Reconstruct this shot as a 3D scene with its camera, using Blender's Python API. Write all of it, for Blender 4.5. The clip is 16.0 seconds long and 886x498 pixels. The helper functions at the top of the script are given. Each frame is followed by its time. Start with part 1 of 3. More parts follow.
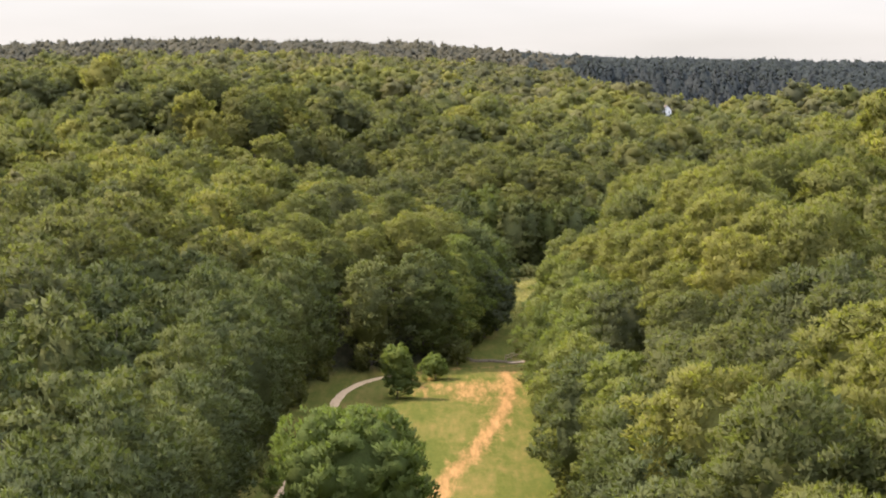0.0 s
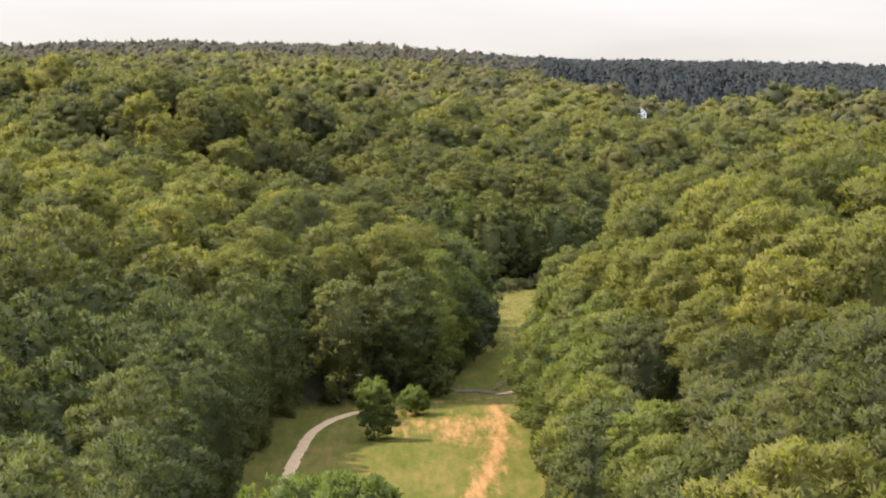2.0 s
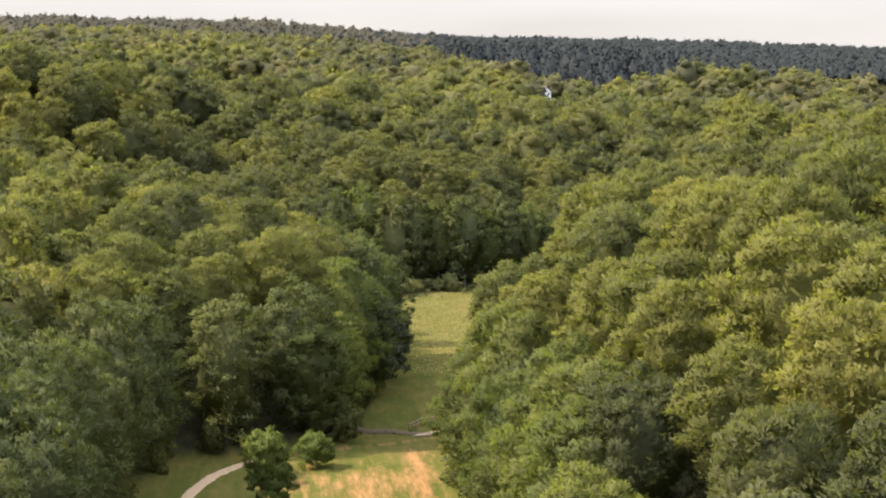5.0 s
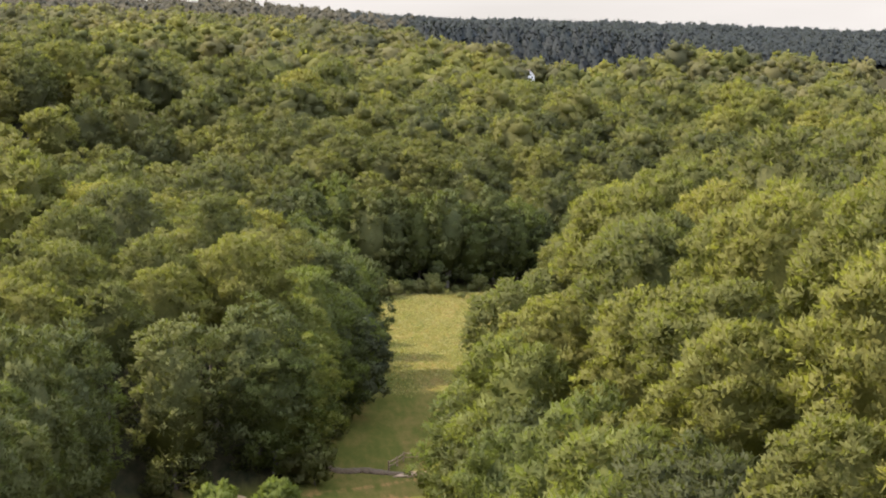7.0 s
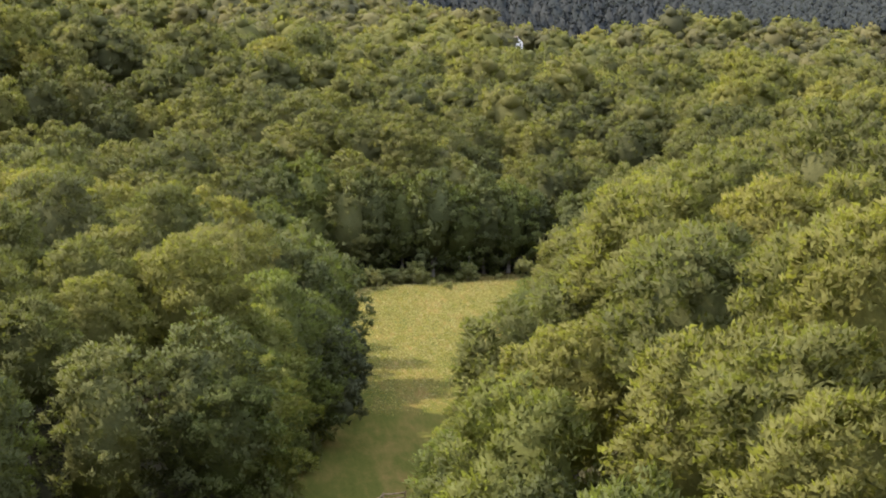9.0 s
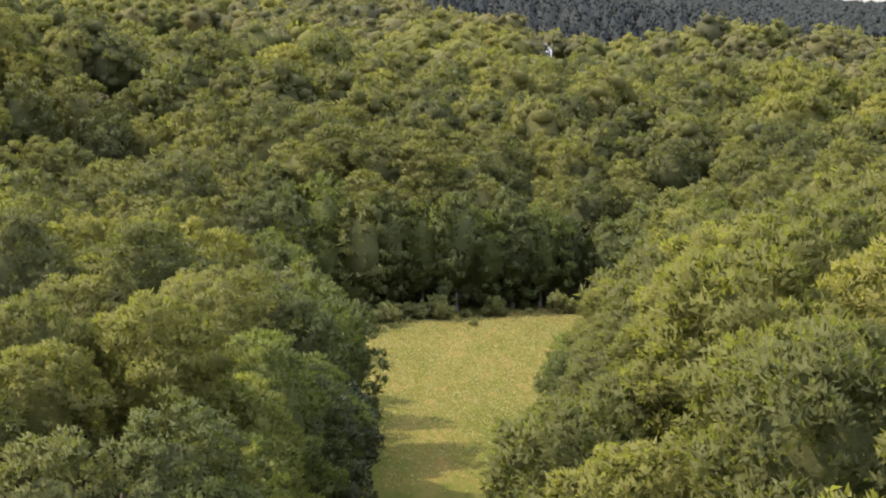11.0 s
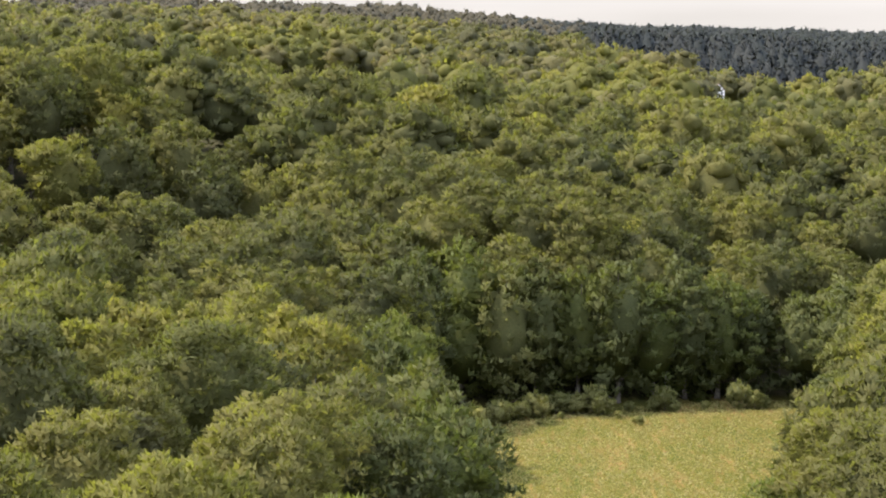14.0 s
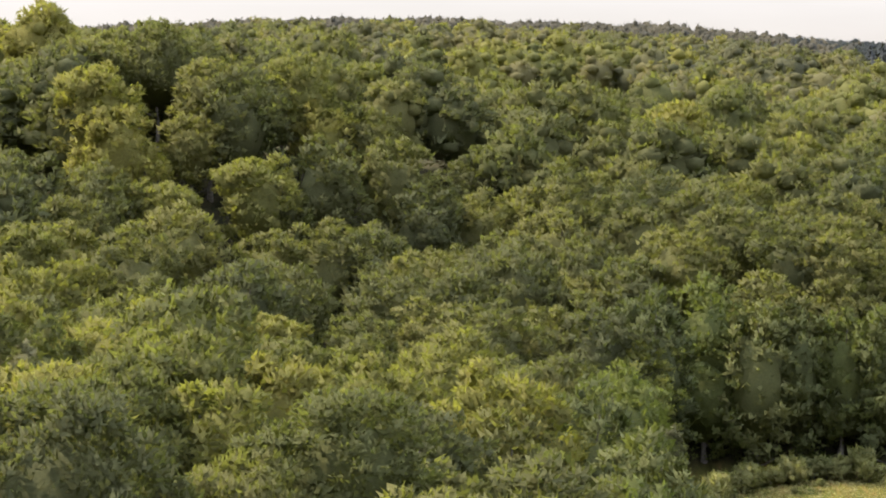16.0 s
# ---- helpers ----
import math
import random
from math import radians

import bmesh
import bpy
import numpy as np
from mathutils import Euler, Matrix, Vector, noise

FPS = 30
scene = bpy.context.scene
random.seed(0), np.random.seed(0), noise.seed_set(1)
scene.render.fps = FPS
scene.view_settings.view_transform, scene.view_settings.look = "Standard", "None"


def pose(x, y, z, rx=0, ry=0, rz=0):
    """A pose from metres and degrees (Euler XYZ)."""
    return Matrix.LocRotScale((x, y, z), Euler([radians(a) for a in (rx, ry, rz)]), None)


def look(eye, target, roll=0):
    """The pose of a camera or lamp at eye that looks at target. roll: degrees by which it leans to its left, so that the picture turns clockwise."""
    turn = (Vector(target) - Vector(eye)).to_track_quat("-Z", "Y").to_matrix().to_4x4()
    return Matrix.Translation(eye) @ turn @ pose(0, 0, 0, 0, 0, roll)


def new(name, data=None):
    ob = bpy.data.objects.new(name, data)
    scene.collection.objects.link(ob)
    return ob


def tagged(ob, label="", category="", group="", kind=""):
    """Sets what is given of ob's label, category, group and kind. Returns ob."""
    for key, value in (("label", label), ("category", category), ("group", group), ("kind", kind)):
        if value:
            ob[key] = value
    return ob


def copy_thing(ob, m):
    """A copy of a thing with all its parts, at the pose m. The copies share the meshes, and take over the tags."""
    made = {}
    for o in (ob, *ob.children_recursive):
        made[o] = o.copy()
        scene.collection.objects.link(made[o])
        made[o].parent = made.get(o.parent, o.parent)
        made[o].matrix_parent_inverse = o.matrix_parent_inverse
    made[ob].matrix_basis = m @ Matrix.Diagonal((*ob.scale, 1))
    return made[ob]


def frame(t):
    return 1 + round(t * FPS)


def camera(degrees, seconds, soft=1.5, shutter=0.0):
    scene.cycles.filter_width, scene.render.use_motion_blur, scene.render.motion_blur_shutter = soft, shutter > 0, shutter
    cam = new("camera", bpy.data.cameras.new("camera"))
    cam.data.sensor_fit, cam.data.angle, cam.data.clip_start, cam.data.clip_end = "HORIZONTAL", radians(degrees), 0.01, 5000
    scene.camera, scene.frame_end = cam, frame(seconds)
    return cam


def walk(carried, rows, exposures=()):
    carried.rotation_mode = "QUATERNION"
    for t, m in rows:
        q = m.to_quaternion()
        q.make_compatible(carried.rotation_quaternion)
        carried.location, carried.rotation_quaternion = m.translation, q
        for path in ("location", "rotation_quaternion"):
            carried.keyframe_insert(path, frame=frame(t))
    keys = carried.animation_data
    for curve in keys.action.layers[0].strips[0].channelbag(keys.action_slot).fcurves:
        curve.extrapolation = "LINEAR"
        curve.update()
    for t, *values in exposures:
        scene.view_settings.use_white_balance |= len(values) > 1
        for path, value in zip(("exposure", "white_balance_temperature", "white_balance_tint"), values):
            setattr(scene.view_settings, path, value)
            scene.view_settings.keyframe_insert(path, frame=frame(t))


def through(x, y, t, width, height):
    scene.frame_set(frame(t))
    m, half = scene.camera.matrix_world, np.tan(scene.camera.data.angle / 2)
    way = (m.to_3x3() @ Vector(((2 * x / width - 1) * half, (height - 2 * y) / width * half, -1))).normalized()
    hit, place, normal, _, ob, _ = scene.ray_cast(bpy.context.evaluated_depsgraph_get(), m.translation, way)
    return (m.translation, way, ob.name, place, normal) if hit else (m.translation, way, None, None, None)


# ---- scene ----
cam = camera(24.0, 16.0, soft=1.95)
PATH = [
    (0, (0.00, -13.49, 45.89), (0.04, 86.28, 39.12), -0.44),
    (0.5, (-0.97, -3.64, 45.75), (-0.70, 96.14, 38.99), -0.47),
    (1, (-1.85, 6.26, 45.65), (-1.38, 106.04, 38.92), -0.48),
    (1.5, (-2.56, 16.19, 45.57), (-1.39, 115.97, 38.93), -0.49),
    (2, (-3.10, 26.19, 45.56), (-1.14, 125.95, 38.93), -0.53),
    (2.5, (-3.59, 36.17, 45.57), (-1.07, 135.92, 38.90), -0.54),
    (3, (-3.96, 46.17, 45.68), (-0.37, 145.88, 38.91), -0.59),
    (3.5, (-4.23, 56.14, 45.75), (0.47, 155.78, 38.81), -0.55),
    (4, (-4.45, 66.12, 45.83), (1.34, 165.70, 38.62), -0.60),
    (4.2, (-4.51, 70.11, 45.86), (1.68, 169.65, 38.52), -0.61),
    (6.3, (-3.75, 110.70, 46.15), (4.59, 210.01, 37.93), -0.16),
    (6.5, (-3.49, 114.61, 46.17), (4.92, 213.91, 37.85), -0.21),
    (7, (-2.79, 124.42, 46.22), (5.77, 223.68, 37.65), -0.19),
    (7.5, (-1.99, 134.18, 46.22), (6.74, 233.39, 37.22), -0.24),
    (8, (-1.18, 143.98, 46.31), (7.93, 243.11, 36.81), -0.30),
    (8.2, (-0.86, 147.89, 46.35), (8.37, 246.98, 36.64), -0.34),
    (10.3, (2.30, 187.66, 47.08), (11.56, 286.69, 36.77), -0.06),
    (10.5, (2.68, 191.48, 47.19), (11.76, 290.54, 36.95), -0.03),
    (11, (3.64, 201.05, 47.48), (11.84, 300.21, 37.49), 0.03),
    (11.5, (4.55, 210.53, 47.72), (12.19, 309.75, 37.83), 0.04),
    (12, (5.38, 220.00, 47.99), (12.49, 319.27, 38.24), 0.03),
    (12.5, (6.24, 229.39, 48.14), (12.47, 328.74, 38.60), 0.07),
    (13, (7.07, 238.82, 48.20), (11.52, 338.32, 39.17), 0.14),
    (13.5, (7.86, 248.19, 48.06), (10.43, 347.78, 39.48), 0.26),
    (14, (8.67, 257.51, 47.88), (9.09, 357.18, 39.68), 0.25),
    (14.5, (9.47, 266.75, 47.60), (7.60, 366.41, 39.65), 0.32),
    (15, (10.36, 275.97, 47.28), (4.77, 375.51, 39.54), 0.34),
    (15.5, (11.29, 285.13, 46.92), (2.34, 384.45, 39.44), 0.35),
    (16, (12.30, 294.34, 46.66), (-0.18, 393.30, 39.45), 0.36),
]
walk(cam, [(t, look(eye, target, roll)) for t, eye, target, roll in PATH], exposures=[(0, 0.74)])

# ---- light: late-morning sun from the left, thin white cloud over a pale sky ----
SUN_ELEVATION, SUN_AZIMUTH = radians(50), radians(-80)   # azimuth measured from +y towards +x
world = bpy.data.worlds.new("sky")
scene.world = world
world.use_nodes = True
wt = world.node_tree
wt.nodes.clear()
sky = wt.nodes.new("ShaderNodeTexSky")
sky.sky_type, sky.sun_disc = "NISHITA", False
sky.sun_elevation, sky.sun_rotation = SUN_ELEVATION, SUN_AZIMUTH
sky.air_density, sky.dust_density, sky.ozone_density = 1.0, 3.0, 1.0
coords = wt.nodes.new("ShaderNodeTexCoord")
squash = wt.nodes.new("ShaderNodeMapping")
squash.inputs["Scale"].default_value = (1.5, 1.5, 9.0)
clouds = wt.nodes.new("ShaderNodeTexNoise")
clouds.inputs["Scale"].default_value, clouds.inputs["Detail"].default_value = 2.2, 6.0
cover = wt.nodes.new("ShaderNodeMapRange")
cover.inputs["From Min"].default_value, cover.inputs["From Max"].default_value = 0.25, 0.65
cover.inputs["To Min"].default_value, cover.inputs["To Max"].default_value = 0.62, 0.9
veil = wt.nodes.new("ShaderNodeMix")
veil.data_type = "RGBA"
deck = wt.nodes.new("ShaderNodeSeparateXYZ")
lift = wt.nodes.new("ShaderNodeMapRange")     # a thin cloud deck is more than twice as bright overhead as at the horizon
lift.inputs["From Min"].default_value, lift.inputs["From Max"].default_value = 0.03, 0.55
deck_colour = wt.nodes.new("ShaderNodeMix")
deck_colour.data_type = "RGBA"
deck_colour.inputs["A"].default_value, deck_colour.inputs["B"].default_value = (6.45, 6.05, 5.85, 1), (18.6, 20.0, 24.4, 1)
back = wt.nodes.new("ShaderNodeBackground")
back.inputs["Strength"].default_value = 0.1
sky_out = wt.nodes.new("ShaderNodeOutputWorld")
wt.links.new(coords.outputs["Generated"], squash.inputs["Vector"])
wt.links.new(squash.outputs["Vector"], clouds.inputs["Vector"])
wt.links.new(clouds.outputs["Fac"], cover.inputs["Value"])
wt.links.new(cover.outputs["Result"], veil.inputs["Factor"])
wt.links.new(sky.outputs["Color"], veil.inputs["A"])
wt.links.new(coords.outputs["Generated"], deck.inputs["Vector"])
wt.links.new(deck.outputs["Z"], lift.inputs["Value"])
wt.links.new(lift.outputs["Result"], deck_colour.inputs["Factor"])
wt.links.new(deck_colour.outputs["Result"], veil.inputs["B"])
wt.links.new(veil.outputs["Result"], back.inputs["Color"])
wt.links.new(back.outputs["Background"], sky_out.inputs["Surface"])

sun = new("sun", bpy.data.lights.new("sun", "SUN"))
sun.data.energy, sun.data.angle, sun.data.color = 5.6, radians(0.6), (1.0, 0.885, 0.72)
TO_SUN = Vector((math.sin(SUN_AZIMUTH) * math.cos(SUN_ELEVATION), math.cos(SUN_AZIMUTH) * math.cos(SUN_ELEVATION), math.sin(SUN_ELEVATION)))
sun.matrix_world = look(TO_SUN * 300, (0, 0, 0))


# ---- materials ----
def material(name, rough=0.8):
    m = bpy.data.materials.new(name)
    m.use_nodes = True
    b = m.node_tree.nodes["Principled BSDF"]
    b.inputs["Roughness"].default_value = rough
    b.inputs["Specular IOR Level"].default_value = 0.25
    return m, m.node_tree, b


def ramp(tree, stops):
    r = tree.nodes.new("ShaderNodeValToRGB")
    r.color_ramp.elements[0].position, r.color_ramp.elements[0].color = stops[0][0], (*stops[0][1], 1)
    r.color_ramp.elements[1].position, r.color_ramp.elements[1].color = stops[-1][0], (*stops[-1][1], 1)
    for place, colour in stops[1:-1]:
        r.color_ramp.elements.new(place).color = (*colour, 1)
    return r


def noise_node(tree, scale, detail=4.0, rough=0.55, vector=None):
    n = tree.nodes.new("ShaderNodeTexNoise")
    n.inputs["Scale"].default_value, n.inputs["Detail"].default_value, n.inputs["Roughness"].default_value = scale, detail, rough
    if vector is None:
        vector = tree.nodes.new("ShaderNodeNewGeometry").outputs["Position"]
    tree.links.new(vector, n.inputs["Vector"])
    return n


def maths(tree, operation, a, b=None, clamp=False):
    n = tree.nodes.new("ShaderNodeMath")
    n.operation, n.use_clamp = operation, clamp
    for socket, value in zip(n.inputs, (a, b)):
        if value is None:
            continue
        if isinstance(value, (int, float)):
            socket.default_value = value
        else:
            tree.links.new(value, socket)
    return n.outputs[0]


def mix(tree, factor, a, b, blend="MIX"):
    n = tree.nodes.new("ShaderNodeMix")
    n.data_type, n.blend_type = "RGBA", blend
    for key, value in (("Factor", factor), ("A", a), ("B", b)):
        if isinstance(value, tuple):
            n.inputs[key].default_value = (*value, 1)
        elif isinstance(value, (int, float)):
            n.inputs[key].default_value = value
        else:
            tree.links.new(value, n.inputs[key])
    return n.outputs["Result"]


def leaf_material(name, stops, through=0.5):
    """Foliage: one hue for each tree, a smaller change from leaf spray to leaf spray, light shining through."""
    m, t, b = material(name, 0.75)
    b.inputs["Specular IOR Level"].default_value = 0.06
    info = t.nodes.new("ShaderNodeObjectInfo")
    tint = t.nodes.new("ShaderNodeAttribute")
    tint.attribute_name = "tree_tint"
    geo = t.nodes.new("ShaderNodeNewGeometry")
    tree_value = maths(t, "FRACT", maths(t, "ADD", info.outputs["Random"], tint.outputs["Fac"]))
    spray = maths(t, "MULTIPLY", maths(t, "SUBTRACT", geo.outputs["Random Per Island"], 0.5), 0.12)
    hue = ramp(t, stops)
    t.links.new(maths(t, "ADD", tree_value, spray, True), hue.inputs["Fac"])
    patch = noise_node(t, 0.35, 3.0)
    value = t.nodes.new("ShaderNodeMapRange")
    value.inputs["To Min"].default_value, value.inputs["To Max"].default_value = 0.84, 1.16
    t.links.new(patch.outputs["Fac"], value.inputs["Value"])
    leaflets = noise_node(t, 3.6, 3.0, 0.7)
    speck = t.nodes.new("ShaderNodeMapRange")
    speck.inputs["From Min"].default_value, speck.inputs["From Max"].default_value = 0.3, 0.7
    speck.inputs["To Min"].default_value, speck.inputs["To Max"].default_value = 0.8, 1.2
    t.links.new(leaflets.outputs["Fac"], speck.inputs["Value"])
    relief = t.nodes.new("ShaderNodeBump")
    relief.inputs["Strength"].default_value, relief.inputs["Distance"].default_value = 0.5, 0.15
    t.links.new(leaflets.outputs["Fac"], relief.inputs["Height"])
    t.links.new(relief.outputs["Normal"], b.inputs["Normal"])
    colour = mix(t, 1.0, mix(t, 1.0, hue.outputs["Color"], value.outputs["Result"], "MULTIPLY"), speck.outputs["Result"], "MULTIPLY")
    t.links.new(colour, b.inputs["Base Color"])
    glow = t.nodes.new("ShaderNodeBsdfTranslucent")
    t.links.new(mix(t, 1.0, colour, (1.1, 1.2, 0.55), "MULTIPLY"), glow.inputs["Color"])
    both = t.nodes.new("ShaderNodeMixShader")
    both.inputs["Fac"].default_value = through
    t.links.new(b.outputs["BSDF"], both.inputs[1])
    t.links.new(glow.outputs["BSDF"], both.inputs[2])
    t.links.new(both.outputs["Shader"], t.nodes["Material Output"].inputs["Surface"])
    return m


LEAF_BEECH = leaf_material("beech_leaves", [(0.0, (0.113, 0.118, 0.048)), (0.5, (0.148, 0.147, 0.051)), (0.85, (0.183, 0.176, 0.056)), (1.0, (0.209, 0.191, 0.058))])
LEAF_OAK = leaf_material("oak_leaves", [(0.0, (0.092, 0.097, 0.048)), (0.5, (0.122, 0.122, 0.051)), (1.0, (0.161, 0.154, 0.058))])
LEAF_BIRCH = leaf_material("birch_leaves", [(0.0, (0.119, 0.118, 0.066)), (0.5, (0.143, 0.139, 0.072)), (1.0, (0.176, 0.161, 0.080))])
# leaves of the far wood, greyed: distance haze is mixed into the green
LEAF_FAR_HAZE = leaf_material("hazy_far_leaves", [(0.0, (0.105, 0.104, 0.058)), (0.5, (0.137, 0.130, 0.063)), (1.0, (0.174, 0.156, 0.071))])
# far pines: dark needles of their own, with the blue of haze painted in
LEAF_DARK = leaf_material("hazy_pine_needles", [(0.0, (0.024, 0.029, 0.030)), (0.5, (0.030, 0.034, 0.035)), (1.0, (0.039, 0.042, 0.041))], 0.1)
# last ridge: lighter blue-grey than the pines, more haze in the colour
LEAF_RIDGE_HAZE = leaf_material("hazy_spruce_needles", [(0.0, (0.035, 0.040, 0.041)), (0.5, (0.041, 0.047, 0.046)), (1.0, (0.050, 0.055, 0.052))], 0.35)
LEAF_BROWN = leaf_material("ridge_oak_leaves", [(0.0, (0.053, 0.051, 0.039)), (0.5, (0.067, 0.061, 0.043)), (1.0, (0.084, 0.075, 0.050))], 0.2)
LEAF_YOUNG = leaf_material("young_oak_leaves", [(0.0, (0.114, 0.130, 0.047)), (0.5, (0.139, 0.151, 0.052)), (1.0, (0.180, 0.180, 0.055))])
LEAF_LONE = leaf_material("lone_oak_leaves", [(0.0, (0.112, 0.139, 0.045)), (0.5, (0.134, 0.161, 0.049)), (1.0, (0.164, 0.184, 0.053))])
# darkened edge leaves: the shade of the wood's left side is in the colour
LEAF_EDGE_SHADE = leaf_material("edge_shade_leaves", [(0.0, (0.077, 0.087, 0.040)), (0.5, (0.095, 0.105, 0.044)), (1.0, (0.128, 0.132, 0.053))], 0.4)
LEAF_FIR = leaf_material("fir_needles", [(0.0, (0.061, 0.071, 0.044)), (0.5, (0.074, 0.084, 0.048)), (1.0, (0.092, 0.099, 0.055))], 0.2)
LEAF_BUSH = leaf_material("bush_leaves", [(0.0, (0.163, 0.171, 0.076)), (0.5, (0.215, 0.213, 0.090)), (1.0, (0.265, 0.247, 0.107))])


def bark_material(name, dark, light):
    m, t, b = material(name, 0.9)
    n = noise_node(t, 3.0, 6.0)
    r = ramp(t, [(0.3, dark), (0.7, light)])
    t.links.new(n.outputs["Fac"], r.inputs["Fac"])
    t.links.new(r.outputs["Color"], b.inputs["Base Color"])
    bump = t.nodes.new("ShaderNodeBump")
    bump.inputs["Strength"].default_value, bump.inputs["Distance"].default_value = 0.5, 0.05
    t.links.new(n.outputs["Fac"], bump.inputs["Height"])
    t.links.new(bump.outputs["Normal"], b.inputs["Normal"])
    return m


BARK = bark_material("grey_bark", (0.06, 0.05, 0.04), (0.19, 0.17, 0.14))
BARK_BIRCH = bark_material("birch_bark", (0.2, 0.18, 0.16), (0.6, 0.57, 0.52))
DEAD_WOOD = bark_material("weathered_wood", (0.14, 0.09, 0.06), (0.36, 0.26, 0.18))

GROUND, gt, gb = material("grass_and_leaf_litter", 1.0)
gb.inputs["Specular IOR Level"].default_value = 0.0
grass_mask = gt.nodes.new("ShaderNodeAttribute")
grass_mask.attribute_name = "grass"
hay_mask = gt.nodes.new("ShaderNodeAttribute")
hay_mask.attribute_name = "dry"
along_valley = gt.nodes.new("ShaderNodeMapping")      # patches drawn out along the valley
along_valley.inputs["Scale"].default_value = (1.0, 0.3, 1.0)
gt.links.new(gt.nodes.new("ShaderNodeNewGeometry").outputs["Position"], along_valley.inputs["Vector"])
broad, fine, tiny = noise_node(gt, 0.11, 5.0, 0.62, along_valley.outputs["Vector"]), noise_node(gt, 0.8, 5.0, 0.68, along_valley.outputs["Vector"]), noise_node(gt, 3.0, 4.0, 0.7)
sward = ramp(gt, [(0.36, (0.055, 0.066, 0.015)), (0.47, (0.081, 0.083, 0.020)), (0.55, (0.116, 0.098, 0.029)), (0.66, (0.185, 0.117, 0.044))])
straw = ramp(gt, [(0.35, (0.163, 0.101, 0.038)), (0.65, (0.310, 0.168, 0.071))])

stretch_y = gt.nodes.new("ShaderNodeMapping")      # mown and raked lengthways
stretch_y.inputs["Scale"].default_value = (1.0, 0.12, 1.0)
gt.links.new(gt.nodes.new("ShaderNodeNewGeometry").outputs["Position"], stretch_y.inputs["Vector"])
swath = noise_node(gt, 0.8, 6.0, 0.72, stretch_y.outputs["Vector"])
gt.links.new(maths(gt, "ADD", maths(gt, "MULTIPLY", broad.outputs["Fac"], 0.45), maths(gt, "ADD", maths(gt, "MULTIPLY", swath.outputs["Fac"], 0.35), maths(gt, "MULTIPLY", fine.outputs["Fac"], 0.2))), sward.inputs["Fac"])
streak = maths(gt, "MULTIPLY", maths(gt, "SUBTRACT", maths(gt, "ADD", hay_mask.outputs["Fac"], maths(gt, "ADD", maths(gt, "MULTIPLY", swath.outputs["Fac"], 0.75), maths(gt, "MULTIPLY", fine.outputs["Fac"], 0.35))), 0.93), 3.2, True)
gt.links.new(swath.outputs["Fac"], straw.inputs["Fac"])
meadow_colour = mix(gt, streak, sward.outputs["Color"], straw.outputs["Color"])
litter = ramp(gt, [(0.35, (0.024, 0.026, 0.014)), (0.65, (0.058, 0.05, 0.028))])
gt.links.new(fine.outputs["Fac"], litter.inputs["Fac"])
all_ground = mix(gt, maths(gt, "MULTIPLY", maths(gt, "SUBTRACT", maths(gt, "ADD", grass_mask.outputs["Fac"], maths(gt, "MULTIPLY", fine.outputs["Fac"], 0.5)), 0.5), 2.0, True), litter.outputs["Color"], meadow_colour)
grain = gt.nodes.new("ShaderNodeMapRange")
grain.inputs["To Min"].default_value, grain.inputs["To Max"].default_value = 0.72, 1.28
gt.links.new(tiny.outputs["Fac"], grain.inputs["Value"])
gt.links.new(mix(gt, 1.0, all_ground, grain.outputs["Result"], "MULTIPLY"), gb.inputs["Base Color"])
gbump = gt.nodes.new("ShaderNodeBump")
gbump.inputs["Strength"].default_value, gbump.inputs["Distance"].default_value = 0.6, 0.25
gt.links.new(tiny.outputs["Fac"], gbump.inputs["Height"])
gt.links.new(gbump.outputs["Normal"], gb.inputs["Normal"])

GRAVEL, pt_, pb = material("pale_gravel", 0.95)
pn = noise_node(pt_, 1.3, 6.0, 0.7)
pr = ramp(pt_, [(0.3, (0.32, 0.215, 0.12)), (0.7, (0.48, 0.335, 0.2))])
pt_.links.new(pn.outputs["Fac"], pr.inputs["Fac"])
pt_.links.new(pr.outputs["Color"], pb.inputs["Base Color"])
pbump = pt_.nodes.new("ShaderNodeBump")
pbump.inputs["Strength"].default_value, pbump.inputs["Distance"].default_value = 0.4, 0.05
pt_.links.new(pn.outputs["Fac"], pbump.inputs["Height"])
pt_.links.new(pbump.outputs["Normal"], pb.inputs["Normal"])

TUFT = leaf_material("dry_grass_tufts", [(0.0, (0.21, 0.19, 0.078)), (0.6, (0.29, 0.25, 0.112)), (0.97, (0.32, 0.27, 0.14)), (1.0, (0.42, 0.38, 0.26))], 0.45)
PLASTER, wt_, wb = material("white_plaster", 0.8)
wn = noise_node(wt_, 1.5)
wr = ramp(wt_, [(0.3, (0.76, 0.75, 0.72)), (0.7, (0.84, 0.83, 0.8))])
wt_.links.new(wn.outputs["Fac"], wr.inputs["Fac"])
wt_.links.new(wr.outputs["Color"], wb.inputs["Base Color"])
ROOF_TILE = bark_material("brown_roof_tiles", (0.17, 0.13, 0.1), (0.27, 0.22, 0.18))
PANE, _, pane_b = material("window_glass", 0.08)
pane_b.inputs["Base Color"].default_value = (0.02, 0.025, 0.03, 1)
pane_b.inputs["Specular IOR Level"].default_value = 0.6

# ---- the lie of the land ----
# outline of the open valley floor, in plan
MEADOW = [(-19, 80), (12, 80), (12, 330), (17, 350), (21, 375), (26, 400), (33, 425), (39.5, 455), (47.5, 485), (57, 520), (72, 556), (60, 566), (45, 560),
          (28, 556), (12, 549), (8, 535), (7.5, 510), (9, 480), (13, 455), (16.5, 437), (12, 410), (7, 375), (4.5, 349), (-6, 345), (-16, 342), (-20.5, 318), (-21.5, 290), (-22.5, 80)]
